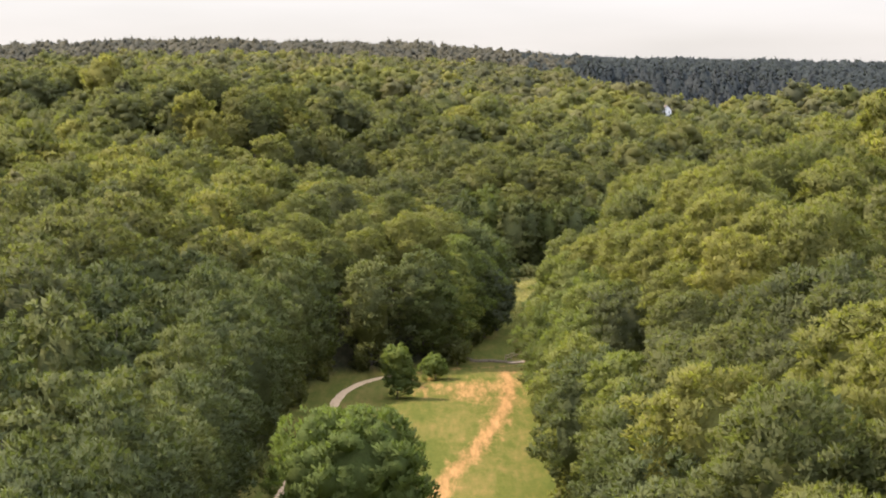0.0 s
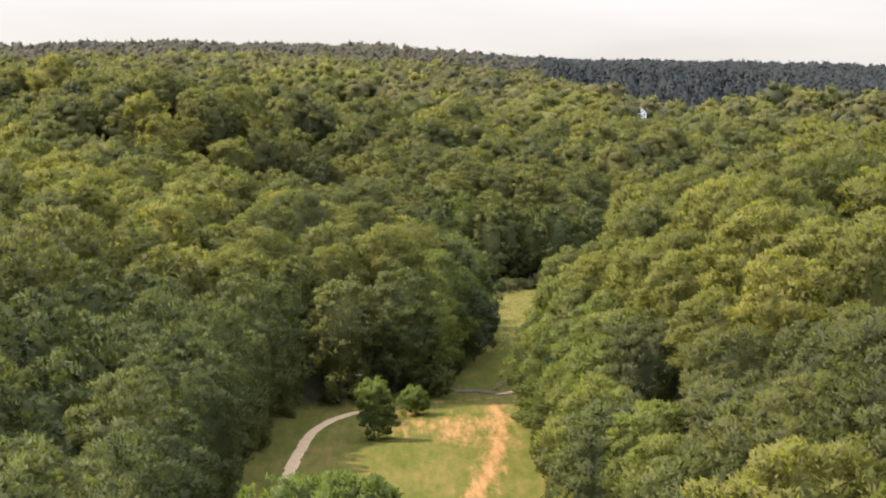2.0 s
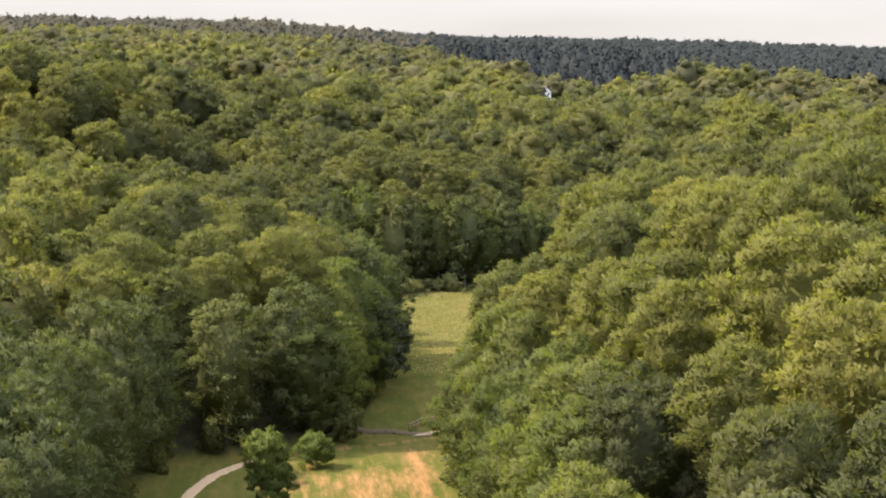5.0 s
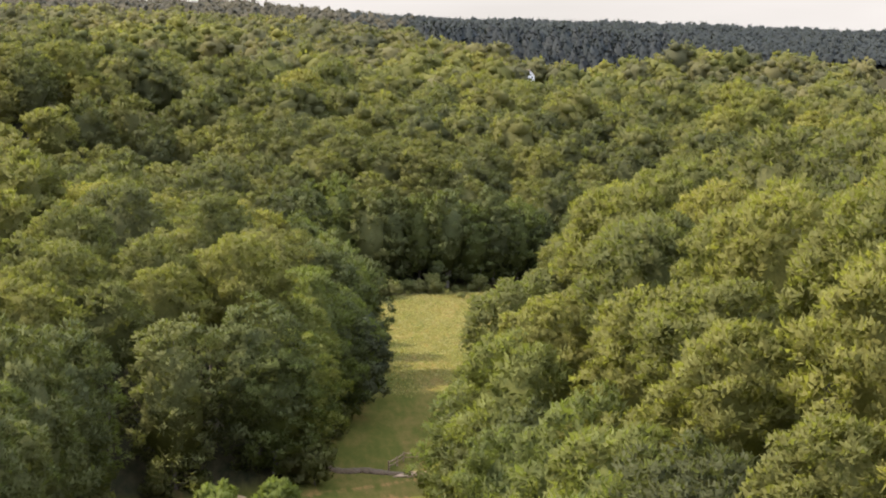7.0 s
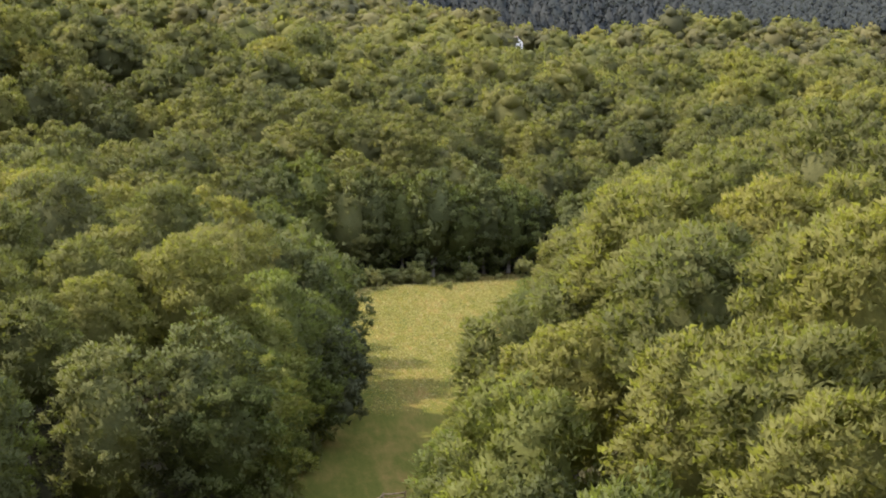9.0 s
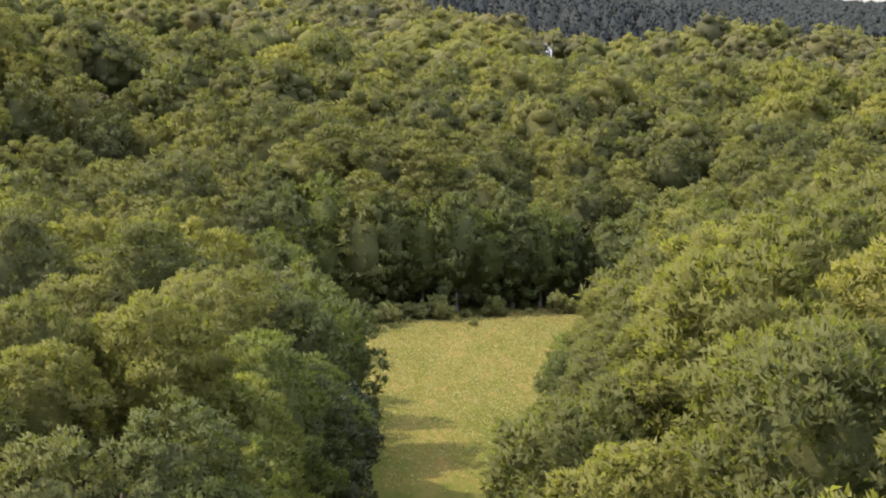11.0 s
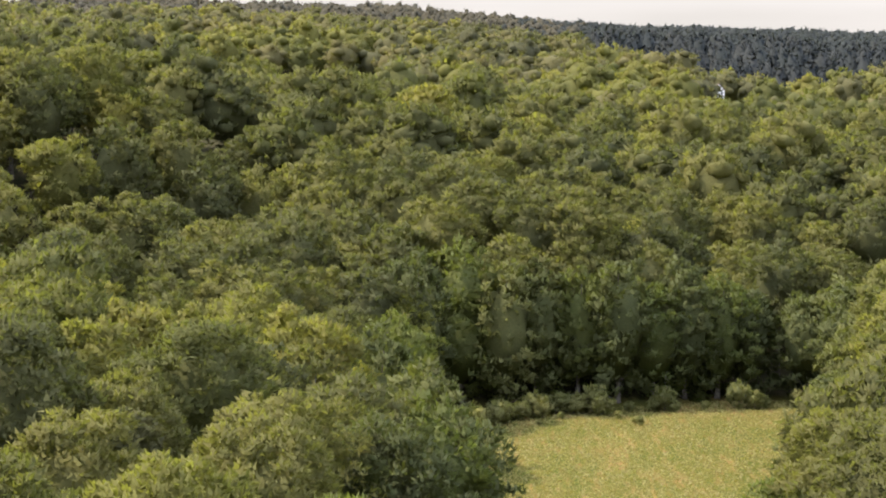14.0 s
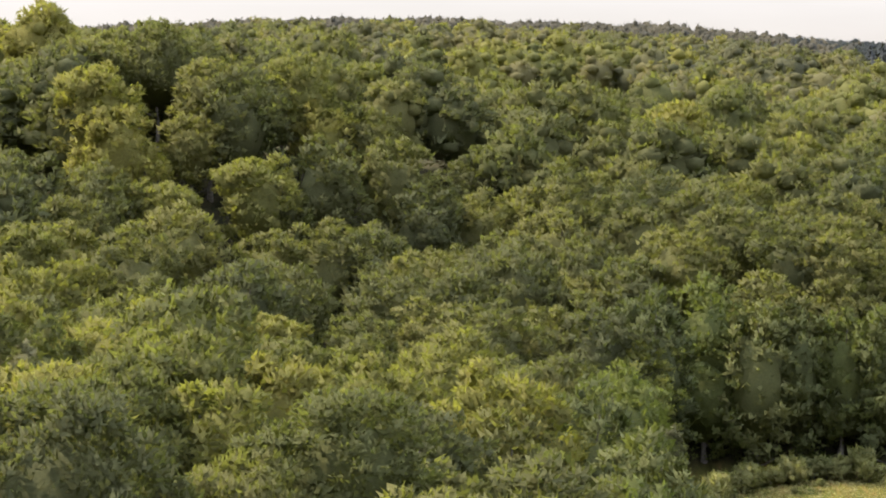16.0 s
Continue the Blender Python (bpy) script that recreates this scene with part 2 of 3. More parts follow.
# hills and hollows: centre, spread along x and y, height; first the slopes round the meadow
SLOPES = [(-100, 125, 120, 120, 9.7), (-40, 275, 45, 45, 5.3), (-120, 275, 60, 120, 17.7), (-60, 350, 30, 60, 7.3), (-40, 425, 30, 30, 6.0),
          (-120, 450, 60, 120, 18.1), (20, 175, 30, 60, 8.1), (120, 200, 60, 120, 19.7), (20, 250, 30, 30, 6.9), (60, 275, 30, 30, 10.3), (20, 300, 30, 30, 9.4),
          (80, 325, 30, 30, 21.0), (20, 350, 30, 30, 11.8), (80, 375, 30, 30, 15.2), (40, 400, 60, 30, 5.1), (105, 400, 30, 45, -1.3), (110, 320, 35, 45, -2.5)]
# the wooded hillside that closes the valley
HILLSIDE = [(85, 770, 35, 45, -5.0), (98, 905, 22, 40, -4.0), (0, 815, 110, 90, 8.0), (75, 925, 28, 40, 9.0), (0, 500, 60, 30, -7.8), (-80, 575, 30, 30, 14.8), (-20, 575, 30, 30, -4.5), (-60, 600, 30, 30, 13.9), (-40, 625, 30, 30, 7.3), (0, 650, 45, 45, 6.4),
            (-120, 675, 90, 60, 25.0), (20, 575, 30, 30, 5.5), (60, 575, 30, 60, -9.0), (80, 650, 30, 30, 5.4), (100, 800, 120, 120, 2.1), (185, 960, 70, 45, 10.1),
            (120, 975, 30, 60, -13.1), (-60, 670, 40, 40, 1.4), (-100, 600, 35, 40, -0.8)]
# then the upland behind
UPLAND = [(-70, 960, 500, 400, 23.4), (-70, 1360, 500, 400, 39.0), (-320, 1160, 300, 200, 16), (430, 1760, 500, 400, 13.1), (110, 890, 90, 90, -9), (340, 1350, 180, 260, -16),
          (-90, 1400, 140, 140, 4), (108, 1004, 20, 20, 13.0), (140, 1075, 70, 60, -12), (212, 1187, 70, 70, 9), (150, 1520, 120, 120, 22), (-20, 970, 150, 120, 6.0)]
# and the last ridge, falling away to the right
RIDGE_TOPS = (78.2, 78.2, 80.2, 82.7, 82.2, 79.2, 78.7, 71.2, 65.2, 63.2, 61.2, 59.2, 55.7, 53.2, 53.2, 53.2, 53.2)
HILLS = SLOPES + HILLSIDE + UPLAND + [(-640 + 100 * n, 2310, 75, 150, h) for n, h in enumerate(RIDGE_TOPS)]
# gaps in the canopy: centre and radius
GAPS = [(1, 533, 4), (-36, 611, 8), (-35, 276, 5), (70, 574, 5), (28, 292, 4), (91.8, 840, 9), (100.5, 927, 11.5), (107.5, 989, 15), (109, 1004, 12)]
# the gravel path that comes along the left of the near meadow and turns into the wood
PATHWAY = [(-21.5, 80), (-19.4, 220), (-17.9, 270), (-17.5, 297), (-16.5, 316), (-14.6, 329), (-11.0, 339), (-7.5, 344), (-5.5, 347.5)]
# the raked line of dry hay down the near meadow
HAY = [(-3, 200), (0, 240), (4.5, 265), (8, 290), (10, 310), (11, 332), (11, 346)]


def to_polyline(x, y, line, closed=False):
    """Distance from points to a line in plan."""
    best = np.full(np.shape(x), 1e9)
    pairs = list(zip(line, line[1:] + line[:1])) if closed else list(zip(line, line[1:]))
    for (ax, ay), (bx, by) in pairs:
        t = np.clip(((x - ax) * (bx - ax) + (y - ay) * (by - ay)) / ((bx - ax) ** 2 + (by - ay) ** 2), 0, 1)
        best = np.minimum(best, np.hypot(ax + t * (bx - ax) - x, ay + t * (by - ay) - y))
    return best


def from_meadow(x, y):
    """Signed distance to the meadow's outline: negative on the meadow."""
    x, y = np.asarray(x, float), np.asarray(y, float)
    inside = np.zeros(x.shape, bool)
    for (ax, ay), (bx, by) in zip(MEADOW, MEADOW[1:] + MEADOW[:1]):
        if ay != by:
            inside ^= ((ay > y) != (by > y)) & (x < (bx - ax) * (y - ay) / (by - ay) + ax)
    d = to_polyline(x, y, MEADOW, True)
    return np.where(inside, -d, d)


def height(x, y):
    x, y = np.asarray(x, float), np.asarray(y, float)
    t = np.clip(from_meadow(x, y) / 25, 0, 1)
    rise = t * t * (3 - 2 * t) * 0.75 + 0.25 * t
    total = sum(h * np.exp(-((x - cx) / sx) ** 2 - ((y - cy) / sy) ** 2) for cx, cy, sx, sy, h in HILLS)
    bumps = 0.12 * np.sin(x * 0.21 + y * 0.13) + 0.1 * np.sin(y * 0.31 - x * 0.17 + 1.0)
    return np.maximum(total, -2) * rise + bumps


def mesh_object(name, verts, faces, mat, parent=None, smooth=False, normals=None):
    """A mesh object from numpy arrays; faces all have the same number of corners."""
    verts, faces = np.asarray(verts, np.float32), np.asarray(faces, np.int32)
    me = bpy.data.meshes.new(name)
    me.vertices.add(len(verts))
    me.vertices.foreach_set("co", verts.ravel())
    k = faces.shape[1]
    me.loops.add(faces.size)
    me.loops.foreach_set("vertex_index", faces.ravel())
    me.polygons.add(len(faces))
    me.polygons.foreach_set("loop_start", np.arange(0, faces.size, k, dtype=np.int32))
    me.polygons.foreach_set("loop_total", np.full(len(faces), k, np.int32))
    me.polygons.foreach_set("use_smooth", np.full(len(faces), smooth))
    me.update(calc_edges=True)
    if normals is not None:
        me.attributes.new("custom_normal", "FLOAT_VECTOR", "POINT").data.foreach_set("vector", np.asarray(normals, np.float32).ravel())
    me.materials.append(mat)
    ob = new(name, me)
    ob.parent = parent
    return ob


def point_values(ob, name, values):
    a = ob.data.attributes.new(name, "FLOAT", "POINT")
    a.data.foreach_set("value", np.asarray(values, np.float32))


def steps(*runs):
    return np.concatenate([np.arange(a, b, s) for a, b, s in runs])


# one sheet of ground, finest round the meadow
gx = steps((-4000, -600, 200), (-600, -120, 30), (-120, -30, 6), (-30, 75, 1.25), (75, 150, 6), (150, 660, 30), (660, 4001, 200))
gy = steps((-600, 180, 30), (180, 575, 1.5), (575, 800, 9), (800, 2700, 50), (2700, 4901, 200))
GX, GY = np.meshgrid(gx, gy)
flat_x, flat_y = GX.ravel(), GY.ravel()
gz = height(flat_x, flat_y)
index = np.arange(len(flat_x)).reshape(GX.shape)
quads = np.stack([index[:-1, :-1], index[:-1, 1:], index[1:, 1:], index[1:, :-1]], -1).reshape(-1, 4)
ground = mesh_object("ground", np.stack([flat_x, flat_y, gz], 1), quads, GROUND, None, True)
tagged(ground, "rolling valley ground, dry summer meadow and leaf litter under trees", "ground", "", "structure")
point_values(ground, "grass", np.clip(1.0 - from_meadow(flat_x, flat_y) / 8, 0, 1))
raked = to_polyline(flat_x, flat_y, HAY)
hay = np.maximum(0.72 * np.exp(-(raked / 2.3) ** 2), 0.42 * np.exp(-(raked / 5.0) ** 2))
hay = np.maximum(hay, 0.6 * np.exp(-((flat_x - 4.5) / 9) ** 2 - ((flat_y - 322) / 24) ** 2))
hay = np.maximum(hay, 0.48 * np.exp(-((flat_x + 3) / 9) ** 2 - ((flat_y - 328) / 24) ** 2))
hay = np.maximum(hay, 0.36 * ((flat_y > 440) & (from_meadow(flat_x, flat_y) < 0)) * np.clip((flat_y - 440) / 40, 0, 1))
hay = np.maximum(hay, 0.5 * np.exp(-(to_polyline(flat_x, flat_y, [(-6, 345), (3, 349), (14, 357)]) / 2.0) ** 2))
point_values(ground, "dry", hay)


def smooth_line(line, n):
    pts = np.array(line, float)
    t = np.linspace(0, len(pts) - 1, n)
    out = []
    for v in t:
        i = min(int(v), len(pts) - 2)
        f = v - i
        p0, p1, p2, p3 = pts[max(i - 1, 0)], pts[i], pts[i + 1], pts[min(i + 2, len(pts) - 1)]
        out.append(0.5 * (2 * p1 + (p2 - p0) * f + (2 * p0 - 5 * p1 + 4 * p2 - p3) * f * f + (3 * p1 - p0 - 3 * p2 + p3) * f ** 3))
    return np.array(out)


rng = np.random.default_rng(7)
centre = smooth_line(PATHWAY, 150)
along = np.gradient(centre, axis=0)
side = np.stack([along[:, 1], -along[:, 0]], 1) / np.linalg.norm(along, axis=1)[:, None]
rows = []
for n, offset in enumerate(np.linspace(-0.8, 0.8, 7)):
    wobble = rng.normal(0, 0.09, len(centre)) if n in (0, 6) else 0
    p = centre + side * (offset + wobble)[:, None] if n in (0, 6) else centre + side * offset
    rows.append(np.column_stack([p, height(p[:, 0], p[:, 1]) + (0.05 if 0 < n < 6 else 0.0)]))
strip = np.stack(rows, 1).reshape(-1, 3)
k = np.arange(len(centre) - 1)[:, None] * 7 + np.arange(6)[None]
pathway = mesh_object("path", strip, np.stack([k, k + 7, k + 8, k + 1], -1).reshape(-1, 4), GRAVEL, None, True)
tagged(pathway, "pale gravel footpath curving from the meadow into the wood", "path", "", "structure")


# ---- foliage ----
def ico(level):
    bm = bmesh.new()
    bmesh.ops.create_icosphere(bm, subdivisions=level, radius=1.0)
    v = np.array([p.co for p in bm.verts], np.float32)
    f = np.array([[p.index for p in q.verts] for q in bm.faces], np.int32)
    bm.free()
    return v, f


ICO1, ICO2 = ico(1), ico(2)


def unit(v):
    return v / np.maximum(np.linalg.norm(v, axis=-1, keepdims=True), 1e-9)


def crown(seed, radius, top, base, leaves, size, lobes=12, droop=0.0, cone=0.0, core=ICO1, tuft=0.12, skirt=False, knots=90, heart=0.6, main=ICO2, lumps=True):
    """Vertices, triangles and normals of one crown: a dome set with boughs of uneven size, each bough a group of knots, each knot a tuft of leaf sprays."""
    r = np.random.default_rng(seed)
    mid, half = (top + base) / 2, (top - base) / 2
    lowest = -0.95 if skirt else -0.62
    centres, stretch = [(0.0, 0.0, mid)], [(0.84 * radius, 0.84 * radius, 0.86 * half)]
    for n in range(lobes):
        z = 0.93 + (lowest - 0.93) * ((n + 0.5) / lobes) ** 1.15
        ring = math.sqrt(max(1 - z * z, 0.0)) if z > 0 else 1.0 - 0.12 * z * z
        a = n * 2.39996 + r.uniform(-0.5, 0.5)
        ring *= r.uniform(0.6, 0.86) * (1 - cone * max(z, 0.0) * 0.6)
        big = r.uniform(0.22, 0.44) * radius
        centres.append((ring * radius * math.cos(a), ring * radius * math.sin(a), mid + z * half * r.uniform(0.66, 0.86)))
        stretch.append((big, big, big * r.uniform(0.75, 1.0)))
    centres, stretch = np.array(centres), np.array(stretch)
    verts, faces, normals, count = [], [], [], 0
    for n, (c, s) in enumerate(zip(centres, stretch)):
        if n and not lumps:
            break
        lump = main if n == 0 else core
        v = lump[0] * (heart + 0.1 * r.standard_normal((len(lump[0]), 1)).clip(-1, 1)) * s
        verts.append(v + c), faces.append(lump[1] + count), normals.append(unit(v / s))
        count += len(v)
    # knots of foliage over the boughs, then leaf sprays round each knot
    weight = stretch[:, 0] * stretch[:, 2]
    weight[0] *= 0.75
    n_try = knots * 3
    which = r.choice(len(centres), n_try, p=weight / weight.sum())
    way = unit(r.standard_normal((n_try, 3)) + (0, 0, 0.35))
    hub = centres[which] + way * stretch[which] * r.uniform(0.84, 1.12, n_try)[:, None]
    inside = np.zeros(n_try, bool)
    for n, (c, s) in enumerate(zip(centres, stretch)):
        inside |= (np.linalg.norm((hub - c) / s, axis=1) < 0.84) & (which != n)
    keep = np.flatnonzero(~inside & (hub[:, 2] > base))[:knots]
    hub, hub_way = hub[keep], way[keep]
    fat = np.minimum(radius, 5.0) * r.uniform(0.11, 0.25, len(hub))
    pick = r.choice(len(hub), leaves, p=fat ** 2 / (fat ** 2).sum())
    way = unit(r.standard_normal((leaves, 3)) + hub_way[pick] * 0.9 + (0, 0, 0.45))
    place = hub[pick] + way * (fat[pick] * r.uniform(0.55, 1.0 + tuft, leaves))[:, None] * (1, 1, 0.8)
    lean = unit(way * 0.75 + hub_way[pick] * 0.5)
    loose = r.random(leaves) < 0.14            # the rest fills in between the knots, deeper down
    lobe = r.choice(len(centres), leaves, p=weight / weight.sum())
    out = unit(r.standard_normal((leaves, 3)) + (0, 0, 0.3))
    fill = centres[lobe] + out * stretch[lobe] * r.uniform(0.74, 0.92, leaves)[:, None]
    place, way, lean = np.where(loose[:, None], fill, place), np.where(loose[:, None], out, way), np.where(loose[:, None], out, lean)
    n = leaves
    facing = unit(lean + 0.5 * r.standard_normal((n, 3)) + (0, 0, 0.25))
    spin = unit(0.5 * r.standard_normal((n, 3)) + way * 0.8 + np.array([0, 0, 0.45 - droop]))
    across = unit(np.cross(facing, spin))
    length = size * r.uniform(0.7, 1.7, n)[:, None]
    width = length * r.uniform(0.16, 0.32, n)[:, None]
    leaf = np.stack([place - spin * length * 0.5 + across * width, place + spin * length * 0.6, place - spin * length * 0.5 - across * width], 1)
    front = (np.cross(leaf[:, 1] - leaf[:, 0], leaf[:, 2] - leaf[:, 0]) * lean).sum(1) < 0
    leaf[front] = leaf[front][:, ::-1]
    verts.append(leaf.reshape(-1, 3))
    faces.append((count + np.arange(n * 3).reshape(-1, 3)).astype(np.int32))
    normals.append(np.repeat(unit(lean * 0.8 + facing * 0.45), 3, axis=0))
    return np.concatenate(verts).astype(np.float32), np.concatenate(faces), np.concatenate(normals).astype(np.float32)


def tube(points, radii, sides=7):
    points, radii = np.array(points, float), np.array(radii, float)
    way = unit(np.gradient(points, axis=0))
    u = unit(np.cross(way, (0.31, 0.95, 0.11)))
    v = np.cross(way, u)
    a = np.linspace(0, 2 * np.pi, sides, endpoint=False)
    rings = points[:, None] + radii[:, None, None] * (np.cos(a)[None, :, None] * u[:, None] + np.sin(a)[None, :, None] * v[:, None])
    i = np.arange(len(points) - 1)[:, None] * sides + np.arange(sides)[None]
    j = np.arange(len(points) - 1)[:, None] * sides + (np.arange(sides)[None] + 1) % sides
    return rings.reshape(-1, 3), np.concatenate([np.stack([i, j, j + sides], -1).reshape(-1, 3), np.stack([i, j + sides, i + sides], -1).reshape(-1, 3)])


def stem(seed, radius, top, base, thick):
    """A tapered trunk with a flared foot and limbs that reach into the crown."""
    r = np.random.default_rng(seed)
    h = np.linspace(0, 1, 7)
    line = np.column_stack([0.25 * r.standard_normal(7).cumsum() * h, 0.25 * r.standard_normal(7).cumsum() * h, h * top * 0.88 - 0.4])
    taper = thick * (1 - 0.85 * h)
    taper[0] *= 1.5
    verts, faces = tube(line, taper)
    parts, total = [(verts, faces)], len(verts)
    for n in range(5):
        z = base + (top - base) * (0.05 + 0.13 * n)
        a, reach = n * 2.4 + r.uniform(-0.4, 0.4), radius * r.uniform(0.4, 0.6)
        root = np.array([np.interp(z, line[:, 2], line[:, 0]), np.interp(z, line[:, 2], line[:, 1]), z])
        tip = root + (reach * math.cos(a), reach * math.sin(a), reach * 0.5)
        bow = (root + tip) / 2 + (0, 0, -0.08 * reach)
        v, f = tube([root, bow, tip], [thick * 0.4, thick * 0.26, thick * 0.06], 5)
        parts.append((v, f + total))
        total += len(v)
    return np.concatenate([p[0] for p in parts]), np.concatenate([p[1] for p in parts])


def plant(name, seed, radius, top, base, leaves, size, leaf_mat, bark, label, category, group="", thick=None, **shape):
    """A tree or bush as a thing: an Empty at its foot with a trunk and a crown."""
    root = new(name)
    root.empty_display_size = 0.5
    mesh_object("trunk", *stem(seed, radius, top, base, thick or 0.017 * top), bark, root, True)
    v, f, normals = crown(seed, radius, top, base, leaves, size, **shape)
    mesh_object("crown", v, f, leaf_mat, root, True, normals)
    tagged(root, label, category, group)
    return root


def stand(root, x, y, turn, scale, tall=1.0, sink=0.15):
    root.scale = (scale, scale, scale * tall)
    root.matrix_basis = pose(x, y, float(height(x, y)) - sink, 0, 0, turn) @ Matrix.Diagonal((*root.scale, 1))
    return root


# ---- single trees on the meadow ----
lone = plant("oak_tree", 11, 2.6, 8.9, 2.2, 3600, 0.3, LEAF_LONE, BARK, "young oak with a two-part green crown standing alone on the meadow", "tree", lobes=12, knots=110)
bough_verts, bough_faces, bough_normals = crown(17, 2.7, 5.4, 0.1, 3000, 0.3, lobes=10, skirt=True, knots=90)
low_bough = mesh_object("crown", bough_verts, bough_faces, LEAF_LONE, lone, True, bough_normals)
low_bough.location = (0.6, -0.4, 0)
stand(lone, -7.3, 313.5, 20, 1.0)
stand(plant("oak_tree", 12, 2.3, 4.6, 0.0, 2600, 0.28, LEAF_LONE, BARK, "small round oak on the dry meadow beside the wood", "tree", lobes=10), -1.4, 337.5, 60, 1.0)
stand(plant("oak_tree", 13, 7.2, 15.4, 1.2, 20000, 0.38, LEAF_LONE, BARK, "broad green oak at the near edge of the meadow", "tree", lobes=24, knots=380, heart=0.74), -9.3, 198.0, 0, 1.0)

# ---- the wood ----
# kinds: radius, top, foot of the crown, leaf sprays, spray size
KINDS = {
    "beech_tree": (LEAF_BEECH, BARK, "tall beech with a dense yellow-green crown in the hillside wood", 4.9, 20.0, 6.5, 0.1),
    "oak_tree": (LEAF_OAK, BARK, "broad dark green oak in the closed hillside wood", 5.4, 19.0, 5.0, 0.0),
    "birch_tree": (LEAF_BIRCH, BARK_BIRCH, "slender grey-green birch among the broadleaved trees", 3.3, 17.5, 4.0, 0.5),
    "edge_tree": (LEAF_YOUNG, BARK, "forest-edge tree leafed down to the meadow grass", 5.0, 18.5, -0.6, 0.1),
    "hornbeam_tree": (LEAF_EDGE_SHADE, BARK, "tree leafed down to the ground beside the path, shade put into its dark leaf colour", 5.0, 18.5, -0.6, 0.1),
}
models = {}
for kind, (leaf_mat, bark, text, radius, top, base, cone) in KINDS.items():
    for v in range(6):
        fine = v < 3
        models[kind, v] = plant("hornbeam_tree" if kind == "edge_tree" else kind, 100 + v * 7 + len(kind), radius, top, base, 12000 if fine else 4600, 0.34 if fine else 0.52,
                                LEAF_EDGE_SHADE if kind == "edge_tree" and v % 2 else leaf_mat, bark, text, "tree", "trees of the wooded valley slopes", lobes=16 + v, cone=cone, droop=0.5 if kind == "birch_tree" else 0.15, skirt=kind in ("edge_tree", "hornbeam_tree"), knots=210 if fine else 150, heart=0.72, lumps=False)
used = set()


def spots(x0, x1, y0, y1, gap, seed):
    """Jittered rows of planting places."""
    r = np.random.default_rng(seed)
    out = []
    for j, y in enumerate(np.arange(y0, y1, gap * 0.87)):
        x = np.arange(x0, x1, gap) + (j % 2) * gap / 2
        out.append(np.column_stack([x + r.uniform(-0.32, 0.32, len(x)) * gap, y + r.uniform(-0.34, 0.34, len(x)) * gap]))
    return np.concatenate(out)


def slow_noise(p, scale, off):
    return np.array([noise.noise(Vector((x / scale + off, y / scale - off, off))) for x, y in p])


def kind_of(x, y, value, r):
    if (520 < y < 640 and r < 0.86) or (y > 520 and value < 0.12 and r < 0.6):
        return "oak_tree"
    if r < 0.09:
        return "birch_tree"
    # the shaded left slope leans to oak, its darker leaves standing for shade
    if value - (0.3 if x < -14 and y < 320 else 0) + ((0.08 if y > 300 else -0.06) if x > 14 and y < 480 else 0) + (0.45 if 330 < y < 480 and x < 20 else 0) > 0.04:
        return "beech_tree"
    return "oak_tree"


def in_gap(p):
    return np.any([np.hypot(p[:, 0] - x, p[:, 1] - y) < r for x, y, r in GAPS], axis=0)


def rim_spots(gap, out, seed):
    """Places just outside the meadow's outline, one by one along it."""
    r = np.random.default_rng(seed)
    places = []
    for (ax, ay), (bx, by) in zip(MEADOW, MEADOW[1:] + MEADOW[:1]):
        n = max(int(math.hypot(bx - ax, by - ay) / gap), 1)
        places += [(ax + (bx - ax) * (k + 0.5) / n, ay + (by - ay) * (k + 0.5) / n) for k in range(n)]
    p = np.array(places)
    slope = np.stack([from_meadow(p[:, 0] + 0.5, p[:, 1]) - from_meadow(p[:, 0] - 0.5, p[:, 1]), from_meadow(p[:, 0], p[:, 1] + 0.5) - from_meadow(p[:, 0], p[:, 1] - 0.5)], 1)
    return p + unit(slope) * (out + r.uniform(-0.4, 3.6, len(p)))[:, None]


near = spots(-72, 110, 104, 612, 11.0, 3)
near = near[(from_meadow(near[:, 0], near[:, 1]) > 9.0) & ~in_gap(near)]
rim_near = rim_spots(6.4, 4.4, 23)
far_rim = np.concatenate([rim_spots(5.2, 2.6, 24), rim_spots(6.2, 8.0, 25)])
rim_near = np.concatenate([rim_near[rim_near[:, 1] < 500], far_rim[far_rim[:, 1] >= 500]])
rim_near = rim_near[rim_near[:, 1] > 104]
near = np.concatenate([near, rim_near])
near = near[(to_polyline(near[:, 0], near[:, 1], PATHWAY) > 3.4) & (near[:, 0] > -12 - 0.23 * (near[:, 1] + 10)) & (near[:, 0] < np.minimum(12 + 0.23 * (near[:, 1] + 10), 80 + 0.35 * np.maximum(near[:, 1] - 486, 0))) & ~in_gap(near)]
patch = slow_noise(near, 55.0, 3.7)
rr = np.random.default_rng(21)
